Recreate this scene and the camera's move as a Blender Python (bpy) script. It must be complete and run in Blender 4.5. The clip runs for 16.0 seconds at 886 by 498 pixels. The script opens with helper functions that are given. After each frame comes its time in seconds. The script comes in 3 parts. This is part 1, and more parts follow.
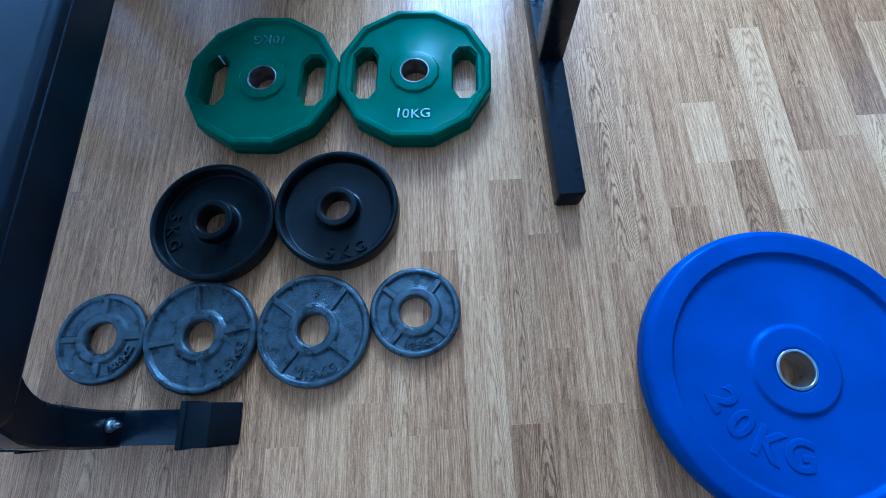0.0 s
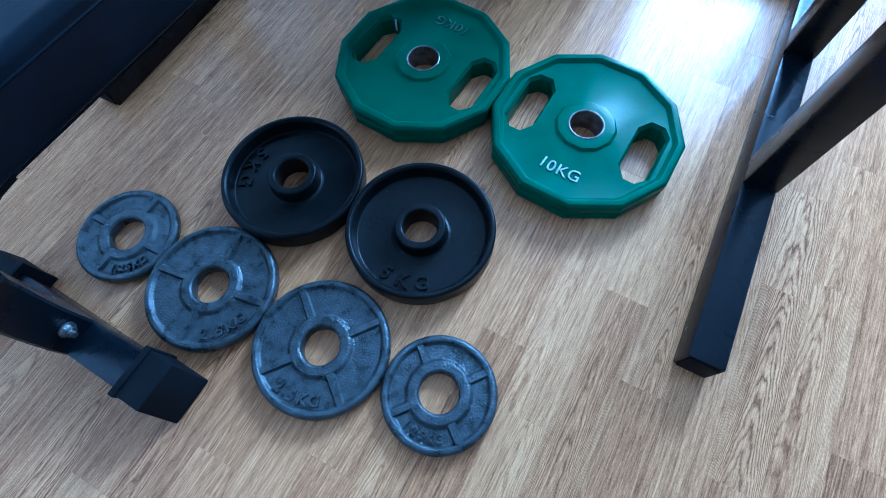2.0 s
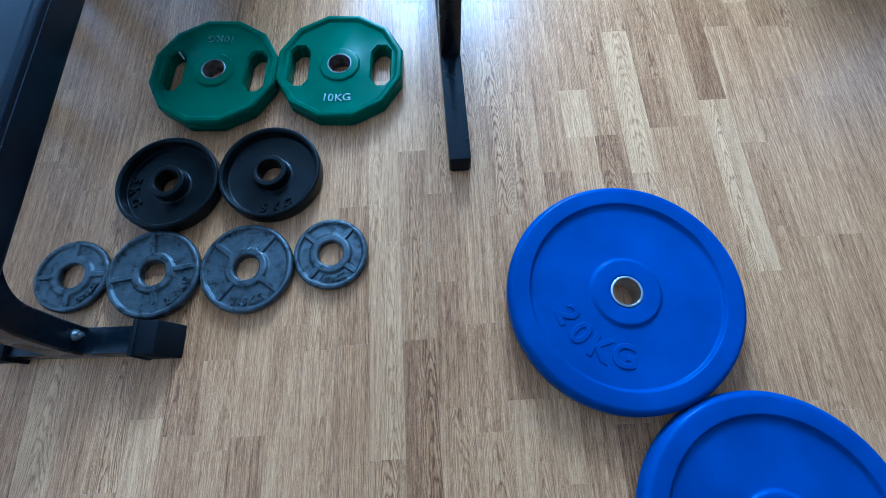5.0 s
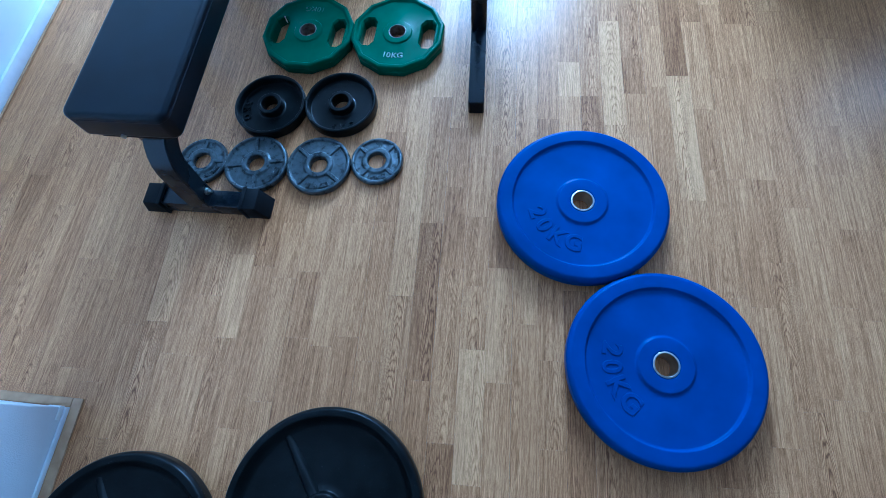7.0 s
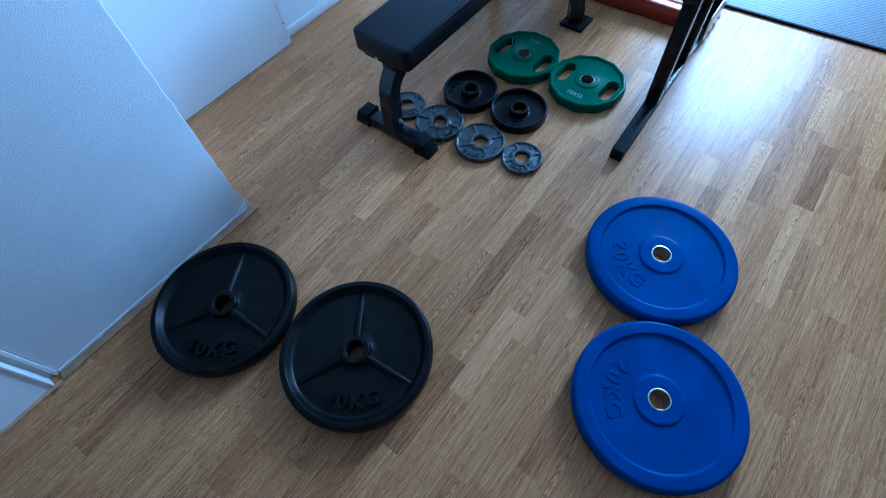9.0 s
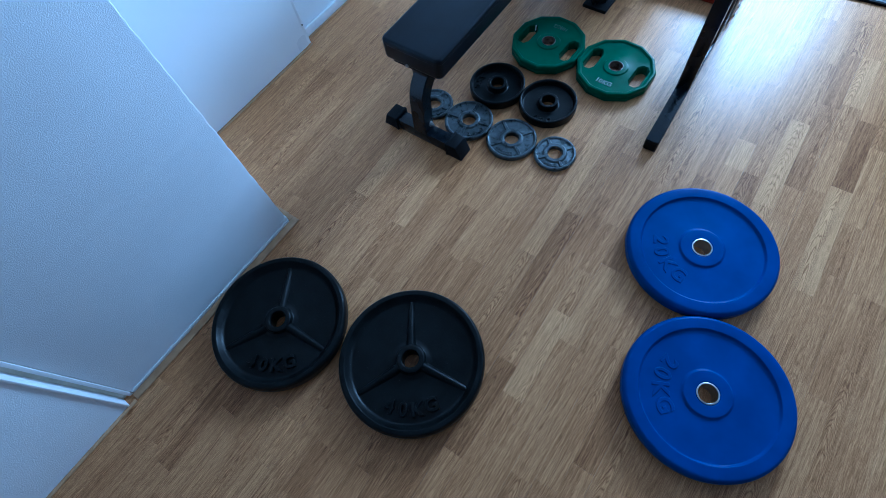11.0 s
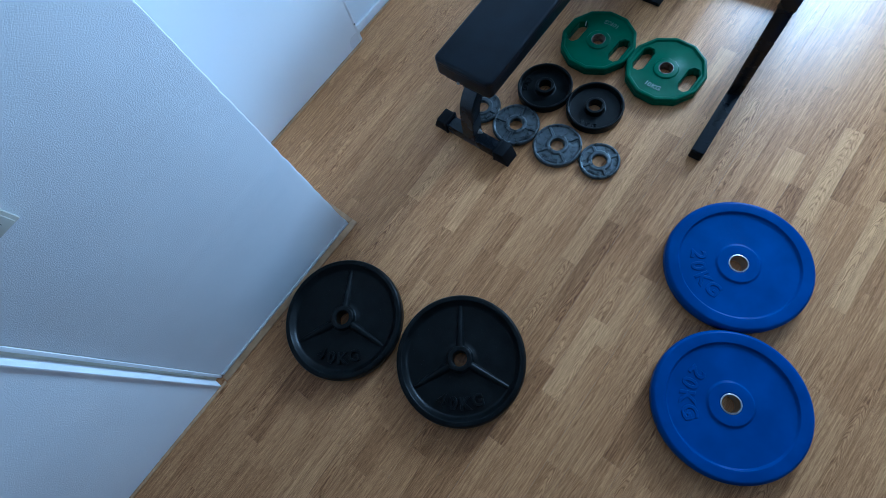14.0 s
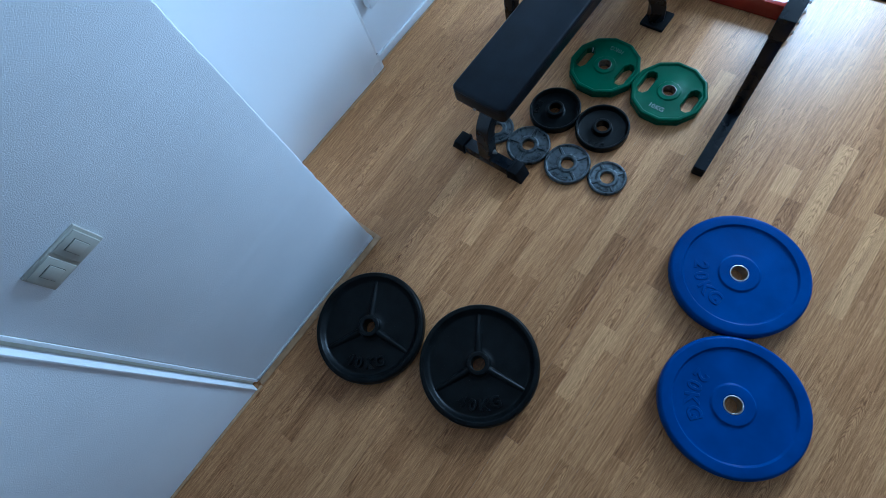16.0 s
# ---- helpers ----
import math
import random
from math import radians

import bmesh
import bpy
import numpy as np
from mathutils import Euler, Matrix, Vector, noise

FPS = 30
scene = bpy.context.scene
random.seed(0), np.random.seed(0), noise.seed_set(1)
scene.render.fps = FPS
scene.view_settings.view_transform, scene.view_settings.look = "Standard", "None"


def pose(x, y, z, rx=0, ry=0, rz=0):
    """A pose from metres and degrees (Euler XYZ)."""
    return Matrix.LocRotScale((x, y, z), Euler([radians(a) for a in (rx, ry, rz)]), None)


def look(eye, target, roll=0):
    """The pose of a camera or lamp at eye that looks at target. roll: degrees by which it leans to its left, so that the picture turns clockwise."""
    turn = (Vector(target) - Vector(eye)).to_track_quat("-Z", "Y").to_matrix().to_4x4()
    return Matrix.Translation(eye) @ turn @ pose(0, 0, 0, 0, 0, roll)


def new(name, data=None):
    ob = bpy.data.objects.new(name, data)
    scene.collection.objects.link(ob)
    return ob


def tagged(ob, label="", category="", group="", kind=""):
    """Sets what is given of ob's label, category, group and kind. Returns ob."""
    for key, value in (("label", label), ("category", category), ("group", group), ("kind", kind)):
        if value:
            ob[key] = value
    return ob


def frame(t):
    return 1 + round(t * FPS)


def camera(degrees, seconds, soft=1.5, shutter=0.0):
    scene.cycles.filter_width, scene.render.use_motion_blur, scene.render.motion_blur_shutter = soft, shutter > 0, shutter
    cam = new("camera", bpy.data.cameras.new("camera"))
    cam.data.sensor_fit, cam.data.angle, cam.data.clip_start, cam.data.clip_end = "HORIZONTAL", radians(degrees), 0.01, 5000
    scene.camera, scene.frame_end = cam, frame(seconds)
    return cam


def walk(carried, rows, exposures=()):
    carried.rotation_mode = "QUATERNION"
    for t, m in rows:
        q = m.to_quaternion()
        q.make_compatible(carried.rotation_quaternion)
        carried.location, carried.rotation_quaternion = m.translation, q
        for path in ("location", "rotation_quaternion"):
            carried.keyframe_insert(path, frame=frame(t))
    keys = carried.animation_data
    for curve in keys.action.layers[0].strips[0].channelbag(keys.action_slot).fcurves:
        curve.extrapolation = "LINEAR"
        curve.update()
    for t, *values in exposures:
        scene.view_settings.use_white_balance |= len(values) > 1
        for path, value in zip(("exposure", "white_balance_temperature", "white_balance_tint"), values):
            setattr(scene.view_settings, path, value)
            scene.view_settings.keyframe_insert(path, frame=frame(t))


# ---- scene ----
cam = camera(85.8, 16.0, soft=0.5)
PATH = [
    (0, (0.742, 0.598, 0.801), (0.698, 1.224, -1.098), -5.5),
    (0.5, (0.677, 0.654, 0.77), (0.619, 1.279, -1.128), 0.9),
    (1, (0.722, 0.709, 0.715), (0.541, 1.311, -1.184), -2.2),
    (1.5, (0.726, 0.719, 0.686), (0.443, 1.324, -1.198), -2.6),
    (2, (0.731, 0.698, 0.655), (0.296, 1.357, -1.182), -4.1),
    (2.5, (0.731, 0.686, 0.643), (0.234, 1.339, -1.181), -5.0),
    (3, (0.703, 0.729, 0.68), (0.237, 1.305, -1.177), -6.3),
    (3.5, (0.685, 0.733, 0.733), (0.282, 1.258, -1.154), -5.9),
    (4, (0.714, 0.616, 0.81), (0.528, 1.216, -1.089), 2.6),
    (4.5, (0.831, 0.53, 0.881), (0.817, 1.172, -1.013), 1.3),
    (4.7, (0.887, 0.482, 0.904), (0.888, 1.146, -0.982), -1.7),
    (6.8, (0.967, 0.076, 1.14), (0.893, 0.861, -0.698), -7.1),
    (7, (1.017, 0.036, 1.193), (0.824, 0.75, -0.665), -10.1),
    (7.5, (1.046, -0.154, 1.26), (0.739, 0.586, -0.573), -6.5),
    (8, (1.13, -0.242, 1.313), (0.616, 0.542, -0.454), -4.4),
    (8.5, (1.211, -0.279, 1.352), (0.583, 0.494, -0.382), -4.3),
    (9, (1.23, -0.303, 1.361), (0.527, 0.433, -0.361), -6.7),
    (9.5, (1.241, -0.318, 1.361), (0.497, 0.409, -0.347), -7.2),
    (9.7, (1.23, -0.314, 1.386), (0.502, 0.399, -0.335), -6.6),
    (11.8, (1.026, -0.194, 1.522), (0.383, 0.386, -0.281), -16.3),
    (12, (1.021, -0.155, 1.555), (0.335, 0.436, -0.228), -17.2),
    (12.5, (1.029, -0.136, 1.632), (0.333, 0.396, -0.166), -19.2),
    (13, (1.013, -0.15, 1.676), (0.328, 0.252, -0.16), -23.9),
    (13.5, (0.995, -0.158, 1.674), (0.324, 0.2, -0.176), -25.7),
    (14, (0.992, -0.159, 1.683), (0.327, 0.163, -0.176), -28.1),
    (14.5, (0.998, -0.162, 1.69), (0.322, 0.143, -0.167), -29.8),
    (15, (1.004, -0.167, 1.705), (0.325, 0.127, -0.153), -30.9),
    (15.5, (1.034, -0.171, 1.8), (0.318, 0.109, -0.046), -33.0),
    (16, (1.024, -0.188, 1.814), (0.286, 0.136, -0.016), -30.5),
]
walk(cam, [(t, look(eye, target, roll)) for t, eye, target, roll in PATH],
     exposures=[(0.0, 1.06, 4450, 10), (1.0, 1.18, 4450, 10), (3.5, 1.34, 4700, 10), (4.5, 1.15, 4800, 10), (7.0, 0.97, 4700, 10), (8.0, 0.69, 4600, 10),
                (9.0, 0.47, 4800, 10), (9.7, 0.47, 4900, 10), (12.0, 0.35, 5150, 10), (14.5, 0.43, 5700, 12), (16.0, 0.34, 5850, 12)])

# ---- world and light ----
world = bpy.data.worlds.new("sky")
scene.world = world
world.use_nodes = True
wn = world.node_tree
sky = wn.nodes.new("ShaderNodeTexSky")
sky.sky_type, sky.sun_disc = "NISHITA", False
sky.sun_elevation, sky.sun_rotation = radians(40), radians(200)
wn.nodes["Background"].inputs["Strength"].default_value = 0.12
wn.links.new(sky.outputs[0], wn.nodes["Background"].inputs[0])

WINDOW = (0.40, 1.44, 0.85, 2.15)       # the window in the north wall: x, x, z, z
NORTH, SOUTH, EAST, WEST, TOP = 3.6, -2.6, 3.2, -0.607, 2.5


def area_lamp(name, where, width, height, power, colour):
    data = bpy.data.lights.new(name, "AREA")
    data.shape, data.size, data.size_y, data.energy, data.color = "RECTANGLE", width, height, power, colour
    ob = new(name, data)
    ob.matrix_world = where
    return ob


area_lamp("window_daylight", pose((WINDOW[0] + WINDOW[1]) / 2, NORTH + 0.05, (WINDOW[2] + WINDOW[3]) / 2, -90, 0, 0), 1.0, 1.25, 178, (0.43, 0.71, 1.0))
# fill added from the east to brighten the west walls, no known source
area_lamp("east_fill", pose(EAST + 0.05, 2.6, 1.0, 0, 90, 0), 1.1, 1.2, 30, (0.43, 0.71, 1.0))


# ---- materials ----
def material(name, colour, rough=0.5, metal=0.0, spec=0.5):
    m = bpy.data.materials.new(name)
    m.use_nodes = True
    b = m.node_tree.nodes["Principled BSDF"]
    b.inputs["Base Color"].default_value = (*colour, 1)
    b.inputs["Roughness"].default_value = rough
    b.inputs["Metallic"].default_value = metal
    b.inputs["Specular IOR Level"].default_value = spec
    return m


def worn(name, dark, light, rough=(0.4, 0.6), metal=0.0, spec=0.5, scale=12.0, fine=250.0, bump=0.15, depth=0.0006, chips=None, often=0.68):
    """Two tones by a broad noise, a fine grain in relief and in the gloss."""
    m = material(name, light, rough[0], metal, spec)
    nt, nd = m.node_tree, m.node_tree.nodes
    b = nd["Principled BSDF"]
    geo = nd.new("ShaderNodeNewGeometry")
    broad, grain = nd.new("ShaderNodeTexNoise"), nd.new("ShaderNodeTexNoise")
    broad.inputs["Scale"].default_value, broad.inputs["Detail"].default_value = scale, 5
    grain.inputs["Scale"].default_value, grain.inputs["Detail"].default_value = fine, 3
    ramp, rr, bm_ = nd.new("ShaderNodeValToRGB"), nd.new("ShaderNodeMapRange"), nd.new("ShaderNodeBump")
    ramp.color_ramp.elements[0].position, ramp.color_ramp.elements[1].position = 0.35, 0.65
    ramp.color_ramp.elements[0].color, ramp.color_ramp.elements[1].color = (*dark, 1), (*light, 1)
    rr.inputs["To Min"].default_value, rr.inputs["To Max"].default_value = rough
    bm_.inputs["Strength"].default_value, bm_.inputs["Distance"].default_value = bump, depth
    for n in (broad, grain):
        nt.links.new(geo.outputs["Position"], n.inputs["Vector"])
    nt.links.new(broad.outputs[0], ramp.inputs[0])
    colour = ramp.outputs[0]
    if chips:
        flake, mask, mix = nd.new("ShaderNodeTexNoise"), nd.new("ShaderNodeMapRange"), nd.new("ShaderNodeMix")
        flake.inputs["Scale"].default_value, flake.inputs["Detail"].default_value, flake.inputs["Roughness"].default_value = 150.0, 4, 0.7
        mask.inputs["From Min"].default_value, mask.inputs["From Max"].default_value = often, often + 0.05
        mix.data_type = "RGBA"
        mix.inputs[7].default_value = (*chips, 1)
        nt.links.new(geo.outputs["Position"], flake.inputs["Vector"])
        nt.links.new(flake.outputs[0], mask.inputs["Value"])
        nt.links.new(mask.outputs[0], mix.inputs[0])
        nt.links.new(colour, mix.inputs[6])
        colour = mix.outputs[2]
    nt.links.new(colour, b.inputs["Base Color"])
    nt.links.new(broad.outputs[0], rr.inputs["Value"])
    nt.links.new(rr.outputs[0], b.inputs["Roughness"])
    nt.links.new(grain.outputs[0], bm_.inputs["Height"])
    nt.links.new(bm_.outputs[0], b.inputs["Normal"])
    return m


def laminate(name, single):
    """Oak-print laminate: each stave has its own tone, its pores and either straight grain or growth arches along it."""
    m = material(name, (0.3, 0.2, 0.12), 0.35, 0.0, 0.21)
    nt, nd = m.node_tree, m.node_tree.nodes
    b = nd["Principled BSDF"]
    geo, info = nd.new("ShaderNodeNewGeometry"), nd.new("ShaderNodeObjectInfo")
    rnd = info.outputs["Random"] if single else geo.outputs["Random Per Island"]

    def calc(op, a, c=0.0, clamp=False):
        n = nd.new("ShaderNodeMath")
        n.operation, n.use_clamp = op, clamp
        for i, v in enumerate((a, c)):
            if isinstance(v, (int, float)):
                n.inputs[i].default_value = v
            else:
                nt.links.new(v, n.inputs[i])
        return n.outputs[0]

    def other(k):
        return calc("FRACT", calc("MULTIPLY", rnd, k))

    def times(a, c):
        return calc("MULTIPLY", a, c)

    def plus(a, *more):
        for c in more:
            a = calc("ADD", a, c)
        return a

    shift = nd.new("ShaderNodeCombineXYZ")
    for i, k in enumerate((37.0, 91.0, 13.0)):
        nt.links.new(times(rnd, k), shift.inputs[i])
    place = nd.new("ShaderNodeVectorMath")
    nt.links.new(geo.outputs["Position"], place.inputs[0])
    nt.links.new(shift.outputs[0], place.inputs[1])

    def noise_at(sx, sy, detail, rough=0.6, warp=0.0):
        mp = nd.new("ShaderNodeMapping")
        mp.inputs["Scale"].default_value = (sx, sy, 1)
        nt.links.new(place.outputs[0], mp.inputs[0])
        n = nd.new("ShaderNodeTexNoise")
        n.inputs["Scale"].default_value, n.inputs["Detail"].default_value = 1.0, detail
        n.inputs["Roughness"].default_value, n.inputs["Distortion"].default_value = rough, warp
        nt.links.new(mp.outputs[0], n.inputs["Vector"])
        return n.outputs[0]

    def part_of(value, middle, weight):
        return times(calc("SUBTRACT", value, middle), weight)

    split = nd.new("ShaderNodeSeparateXYZ")
    if single:
        own = nd.new("ShaderNodeTexCoord")
        nt.links.new(own.outputs["Object"], split.inputs[0])
    else:
        nt.links.new(geo.outputs["Position"], split.inputs[0])
    slow, mid_wave, fine_wave = noise_at(9, 2.2, 2, 0.45), noise_at(45, 9, 2, 0.5), noise_at(190, 40, 2, 0.6)
    # growth arches: steep lines at the stave's sides that close over its middle
    across = calc("SUBTRACT", split.outputs[0], plus(0.012, times(other(17.0), 0.040), part_of(slow, 0.5, 0.03)))
    along = times(split.outputs[1], plus(10.0, times(other(29.0), 22.0)))
    bow = times(times(across, across), plus(7000.0, times(other(41.0), 7000.0)))
    arches = plus(bow, along, part_of(mid_wave, 0.5, 3.6), part_of(fine_wave, 0.5, 1.2), part_of(slow, 0.5, 9.0), times(rnd, 50.0))
    straight = plus(times(split.outputs[0], plus(150.0, times(other(57.0), 170.0))), times(slow, 9.0), part_of(mid_wave, 0.5, 1.5), part_of(fine_wave, 0.5, 0.8))
    pick = calc("GREATER_THAN", other(23.0), 0.55 if single else 1.0)
    phase = plus(times(arches, pick), times(straight, calc("SUBTRACT", 1.0, pick)))
    line = calc("ABSOLUTE", calc("SUBTRACT", times(calc("FRACT", phase), 2.0), 1.0))
    rings = calc("POWER", line, 2.4)
    streak = noise_at(170, 5, 3, 0.65)
    pores = noise_at(620, 42, 2, 0.6)
    speck = noise_at(900, 380, 1, 0.5)
    broad = noise_at(10, 1.6, 2)
    dash = times(rings, plus(0.35, times(pores, 1.3)))
    clear = times(plus(0.25, times(noise_at(16, 4, 1), 1.0)), plus(0.35, times(other(71.0), 0.9)))
    total = plus(0.5, part_of(streak, 0.5, 0.86), times(times(part_of(dash, 0.29, -0.5), plus(0.45, times(pick, 0.55))), clear))
    for value, middle, weight in ((pores, 0.5, 0.88), (speck, 0.5, 0.45), (broad, 0.5, 0.34), (rnd, 0.5, 0.05)):
        total = plus(total, part_of(value, middle, weight))
    if single:
        tone = nd.new("ShaderNodeSeparateColor")
        nt.links.new(info.outputs["Color"], tone.inputs[0])
        total = plus(total, part_of(tone.outputs[0], 0.5, 0.4))
    ramp = nd.new("ShaderNodeValToRGB")
    e = ramp.color_ramp.elements
    e[0].position, e[0].color = 0.14, (0.185, 0.068, 0.026, 1)
    e[1].position, e[1].color = 0.88, (0.79, 0.405, 0.182, 1)
    mid = e.new(0.5)
    mid.color = (0.505, 0.215, 0.084, 1)
    nt.links.new(total, ramp.inputs[0])
    nt.links.new(ramp.outputs[0], b.inputs["Base Color"])
    rr = nd.new("ShaderNodeMapRange")
    rr.inputs["To Min"].default_value, rr.inputs["To Max"].default_value = 0.25, 0.38
    nt.links.new(streak, rr.inputs["Value"])
    nt.links.new(rr.outputs[0], b.inputs["Roughness"])
    bump = nd.new("ShaderNodeBump")
    bump.inputs["Strength"].default_value, bump.inputs["Distance"].default_value = 0.06, 0.0003
    nt.links.new(plus(streak, pores), bump.inputs["Height"])
    nt.links.new(bump.outputs[0], b.inputs["Normal"])
    return m


def woven(name):
    """Grey rubber mat with a fine raised basket pattern."""
    m = material(name, (0.2, 0.22, 0.24), 0.5, 0.0, 0.3)
    nt, nd = m.node_tree, m.node_tree.nodes
    b = nd["Principled BSDF"]
    geo, mp, vor = nd.new("ShaderNodeNewGeometry"), nd.new("ShaderNodeMapping"), nd.new("ShaderNodeTexVoronoi")
    mp.inputs["Scale"].default_value = (58, 75, 1)
    mp.inputs["Rotation"].default_value = (0, 0, radians(30))
    vor.inputs["Scale"].default_value, vor.inputs["Randomness"].default_value = 1.0, 0.15
    ramp, bump = nd.new("ShaderNodeValToRGB"), nd.new("ShaderNodeBump")
    ramp.color_ramp.elements[0].color, ramp.color_ramp.elements[1].color = (0.27, 0.28, 0.3, 1), (0.08, 0.085, 0.095, 1)
    ramp.color_ramp.elements[0].position, ramp.color_ramp.elements[1].position = 0.25, 0.75
    bump.invert = True
    bump.inputs["Strength"].default_value, bump.inputs["Distance"].default_value = 0.35, 0.002
    nt.links.new(geo.outputs["Position"], mp.inputs[0])
    nt.links.new(mp.outputs[0], vor.inputs["Vector"])
    nt.links.new(vor.outputs["Distance"], ramp.inputs[0])
    nt.links.new(ramp.outputs[0], b.inputs["Base Color"])
    nt.links.new(vor.outputs["Distance"], bump.inputs["Height"])
    nt.links.new(bump.outputs[0], b.inputs["Normal"])
    return m


FLOOR, FLOOR_FAR = laminate("oak_laminate", True), laminate("oak_laminate_far", False)
PLASTER = worn("painted_plaster", (0.77, 0.78, 0.8), (0.82, 0.83, 0.85), (0.55, 0.75), scale=3, fine=380, bump=0.65, depth=0.0015)
WHITE = worn("white_lacquer", (0.87, 0.88, 0.89), (0.88, 0.89, 0.9), (0.26, 0.3), scale=2, fine=60, bump=0.04)
WHITE_TRIM = worn("white_trim_paint", (0.82, 0.83, 0.84), (0.88, 0.88, 0.89), (0.35, 0.5), scale=30, fine=200, bump=0.15)
# walls out of view, toned dark so that they bounce less light
DIM = worn("dark_unseen_wall", (0.24, 0.24, 0.25), (0.3, 0.3, 0.31), (0.7, 0.85), scale=3, fine=120, bump=0.3)
BEIGE = worn("beige_filler", (0.58, 0.54, 0.44), (0.68, 0.64, 0.54), (0.6, 0.8), scale=20, fine=150, bump=0.3)
WOODTRIM = worn("oak_trim", (0.42, 0.22, 0.105), (0.56, 0.32, 0.165), (0.4, 0.55), scale=25, fine=400, bump=0.2)
# ceiling out of view, mid grey to hold the overhead fill down
CEILING = worn("dark_unseen_ceiling", (0.36, 0.36, 0.36), (0.42, 0.42, 0.42), (0.7, 0.85), scale=2, fine=120, bump=0.3)
BLUE = worn("blue_rubber", (0.0, 0.04, 0.175), (0.0, 0.052, 0.22), (0.3, 0.42), spec=0.07, scale=9, fine=500, bump=0.08, depth=0.0003)
GREEN = worn("green_rubber", (0.0, 0.07, 0.032), (0.0, 0.093, 0.046), (0.24, 0.36), spec=0.1, scale=14, fine=260, bump=0.3, depth=0.0005)
BLACK_IRON = worn("black_enamelled_iron", (0.002, 0.0028, 0.003), (0.0055, 0.007, 0.0075), (0.24, 0.42), spec=0.15, scale=22, fine=150, bump=0.4, depth=0.0009, chips=(0.06, 0.06, 0.065), often=0.67)
HAMMER = worn("grey_hammertone", (0.036, 0.044, 0.047), (0.082, 0.096, 0.102), (0.23, 0.34), metal=0.6, spec=0.5, scale=60, fine=380, bump=0.75, depth=0.0018, chips=(0.004, 0.006, 0.008), often=0.66)
STEEL = worn("zinc_steel", (0.42, 0.42, 0.42), (0.62, 0.62, 0.61), (0.22, 0.4), metal=1.0, scale=40, fine=300, bump=0.1)
BORE = worn("worn_bore_steel", (0.1, 0.08, 0.065), (0.26, 0.24, 0.22), (0.35, 0.55), metal=0.8, scale=60, fine=300, bump=0.2)
POWDER = worn("black_powder_coat", (0.002, 0.0035, 0.006), (0.0035, 0.006, 0.009), (0.22, 0.32), spec=0.3, scale=10, fine=600, bump=0.2, depth=0.0003)
LEATHER = worn("black_vinyl", (0.002, 0.0035, 0.006), (0.004, 0.007, 0.011), (0.28, 0.4), spec=0.14, scale=14, fine=420, bump=0.35, depth=0.0005)
RUBBER = worn("black_rubber", (0.002, 0.0025, 0.0035), (0.004, 0.005, 0.0065), (0.55, 0.7), spec=0.14, scale=20, fine=300, bump=0.2)
RED = worn("red_powder_coat", (0.24, 0.017, 0.01), (0.33, 0.025, 0.015), (0.1, 0.16), spec=0.5, scale=8, fine=400, bump=0.05)
BROWN = worn("dark_brown_fabric", (0.018, 0.012, 0.012), (0.03, 0.021, 0.02), (0.7, 0.9), scale=10, fine=700, bump=0.4)
MAT = woven("grey_rubber_mat")
IVORY = worn("ivory_plastic", (0.44, 0.42, 0.36), (0.49, 0.47, 0.41), (0.3, 0.4), scale=20, fine=200, bump=0.03)
PLASTIC = worn("white_plastic", (0.74, 0.76, 0.78), (0.8, 0.81, 0.83), (0.3, 0.4), scale=20, fine=200, bump=0.03)
SCREEN = material("grey_display", (0.05, 0.06, 0.07), 0.2)
DARKLINE = material("dark_gap", (0.02, 0.02, 0.02), 0.6)
SILVER = worn("silver_paint", (0.16, 0.2, 0.19), (0.34, 0.38, 0.37), (0.3, 0.45), metal=0.4, scale=120, fine=300, bump=0.2)
SILVER_WORN = worn("rubbed_silver_paint", (0.004, 0.06, 0.03), (0.13, 0.2, 0.16), (0.35, 0.5), metal=0.1, scale=90, fine=300, bump=0.2)


# ---- mesh helpers ----
def box(bm, x0, x1, y0, y1, z0, z1, bevel=0.0, seg=2):
    made = bmesh.ops.create_cube(bm, size=1.0)["verts"]
    for v in made:
        v.co = ((x0 + x1) / 2 + v.co.x * (x1 - x0), (y0 + y1) / 2 + v.co.y * (y1 - y0), (z0 + z1) / 2 + v.co.z * (z1 - z0))
    if bevel:
        edges = list({e for v in made for e in v.link_edges})
        bmesh.ops.bevel(bm, geom=edges, offset=bevel, segments=seg, profile=0.5, affect="EDGES")
    return bm


def boxed(*a, **k):
    return box(bmesh.new(), *a, **k)


def finish(name, bm, mat, sharp=32.0):
    bmesh.ops.recalc_face_normals(bm, faces=bm.faces)
    for f in bm.faces:
        f.smooth = True
    for e in bm.edges:
        if len(e.link_faces) == 2 and e.calc_face_angle(0) > radians(sharp):
            e.smooth = False
    data = bpy.data.meshes.new(name)
    bm.to_mesh(data)
    bm.free()
    data.materials.append(mat)
    return data


def part(name, bm, mat, parent=None, label="", sharp=32.0):
    ob = new(name, finish(name, bm, mat, sharp))
    ob.parent = parent
    return tagged(ob, label)


def thing(name, label, category, group="", at=None, kind=""):
    ob = new(name)
    ob.empty_display_size = 0.05
    if at:
        ob.matrix_basis = at
    return tagged(ob, label, category, group, kind)


def setting(name, bm, mat, label, category, sharp=32.0):
    return tagged(part(name, bm, mat, None, "", sharp), label, category, "", "structure")


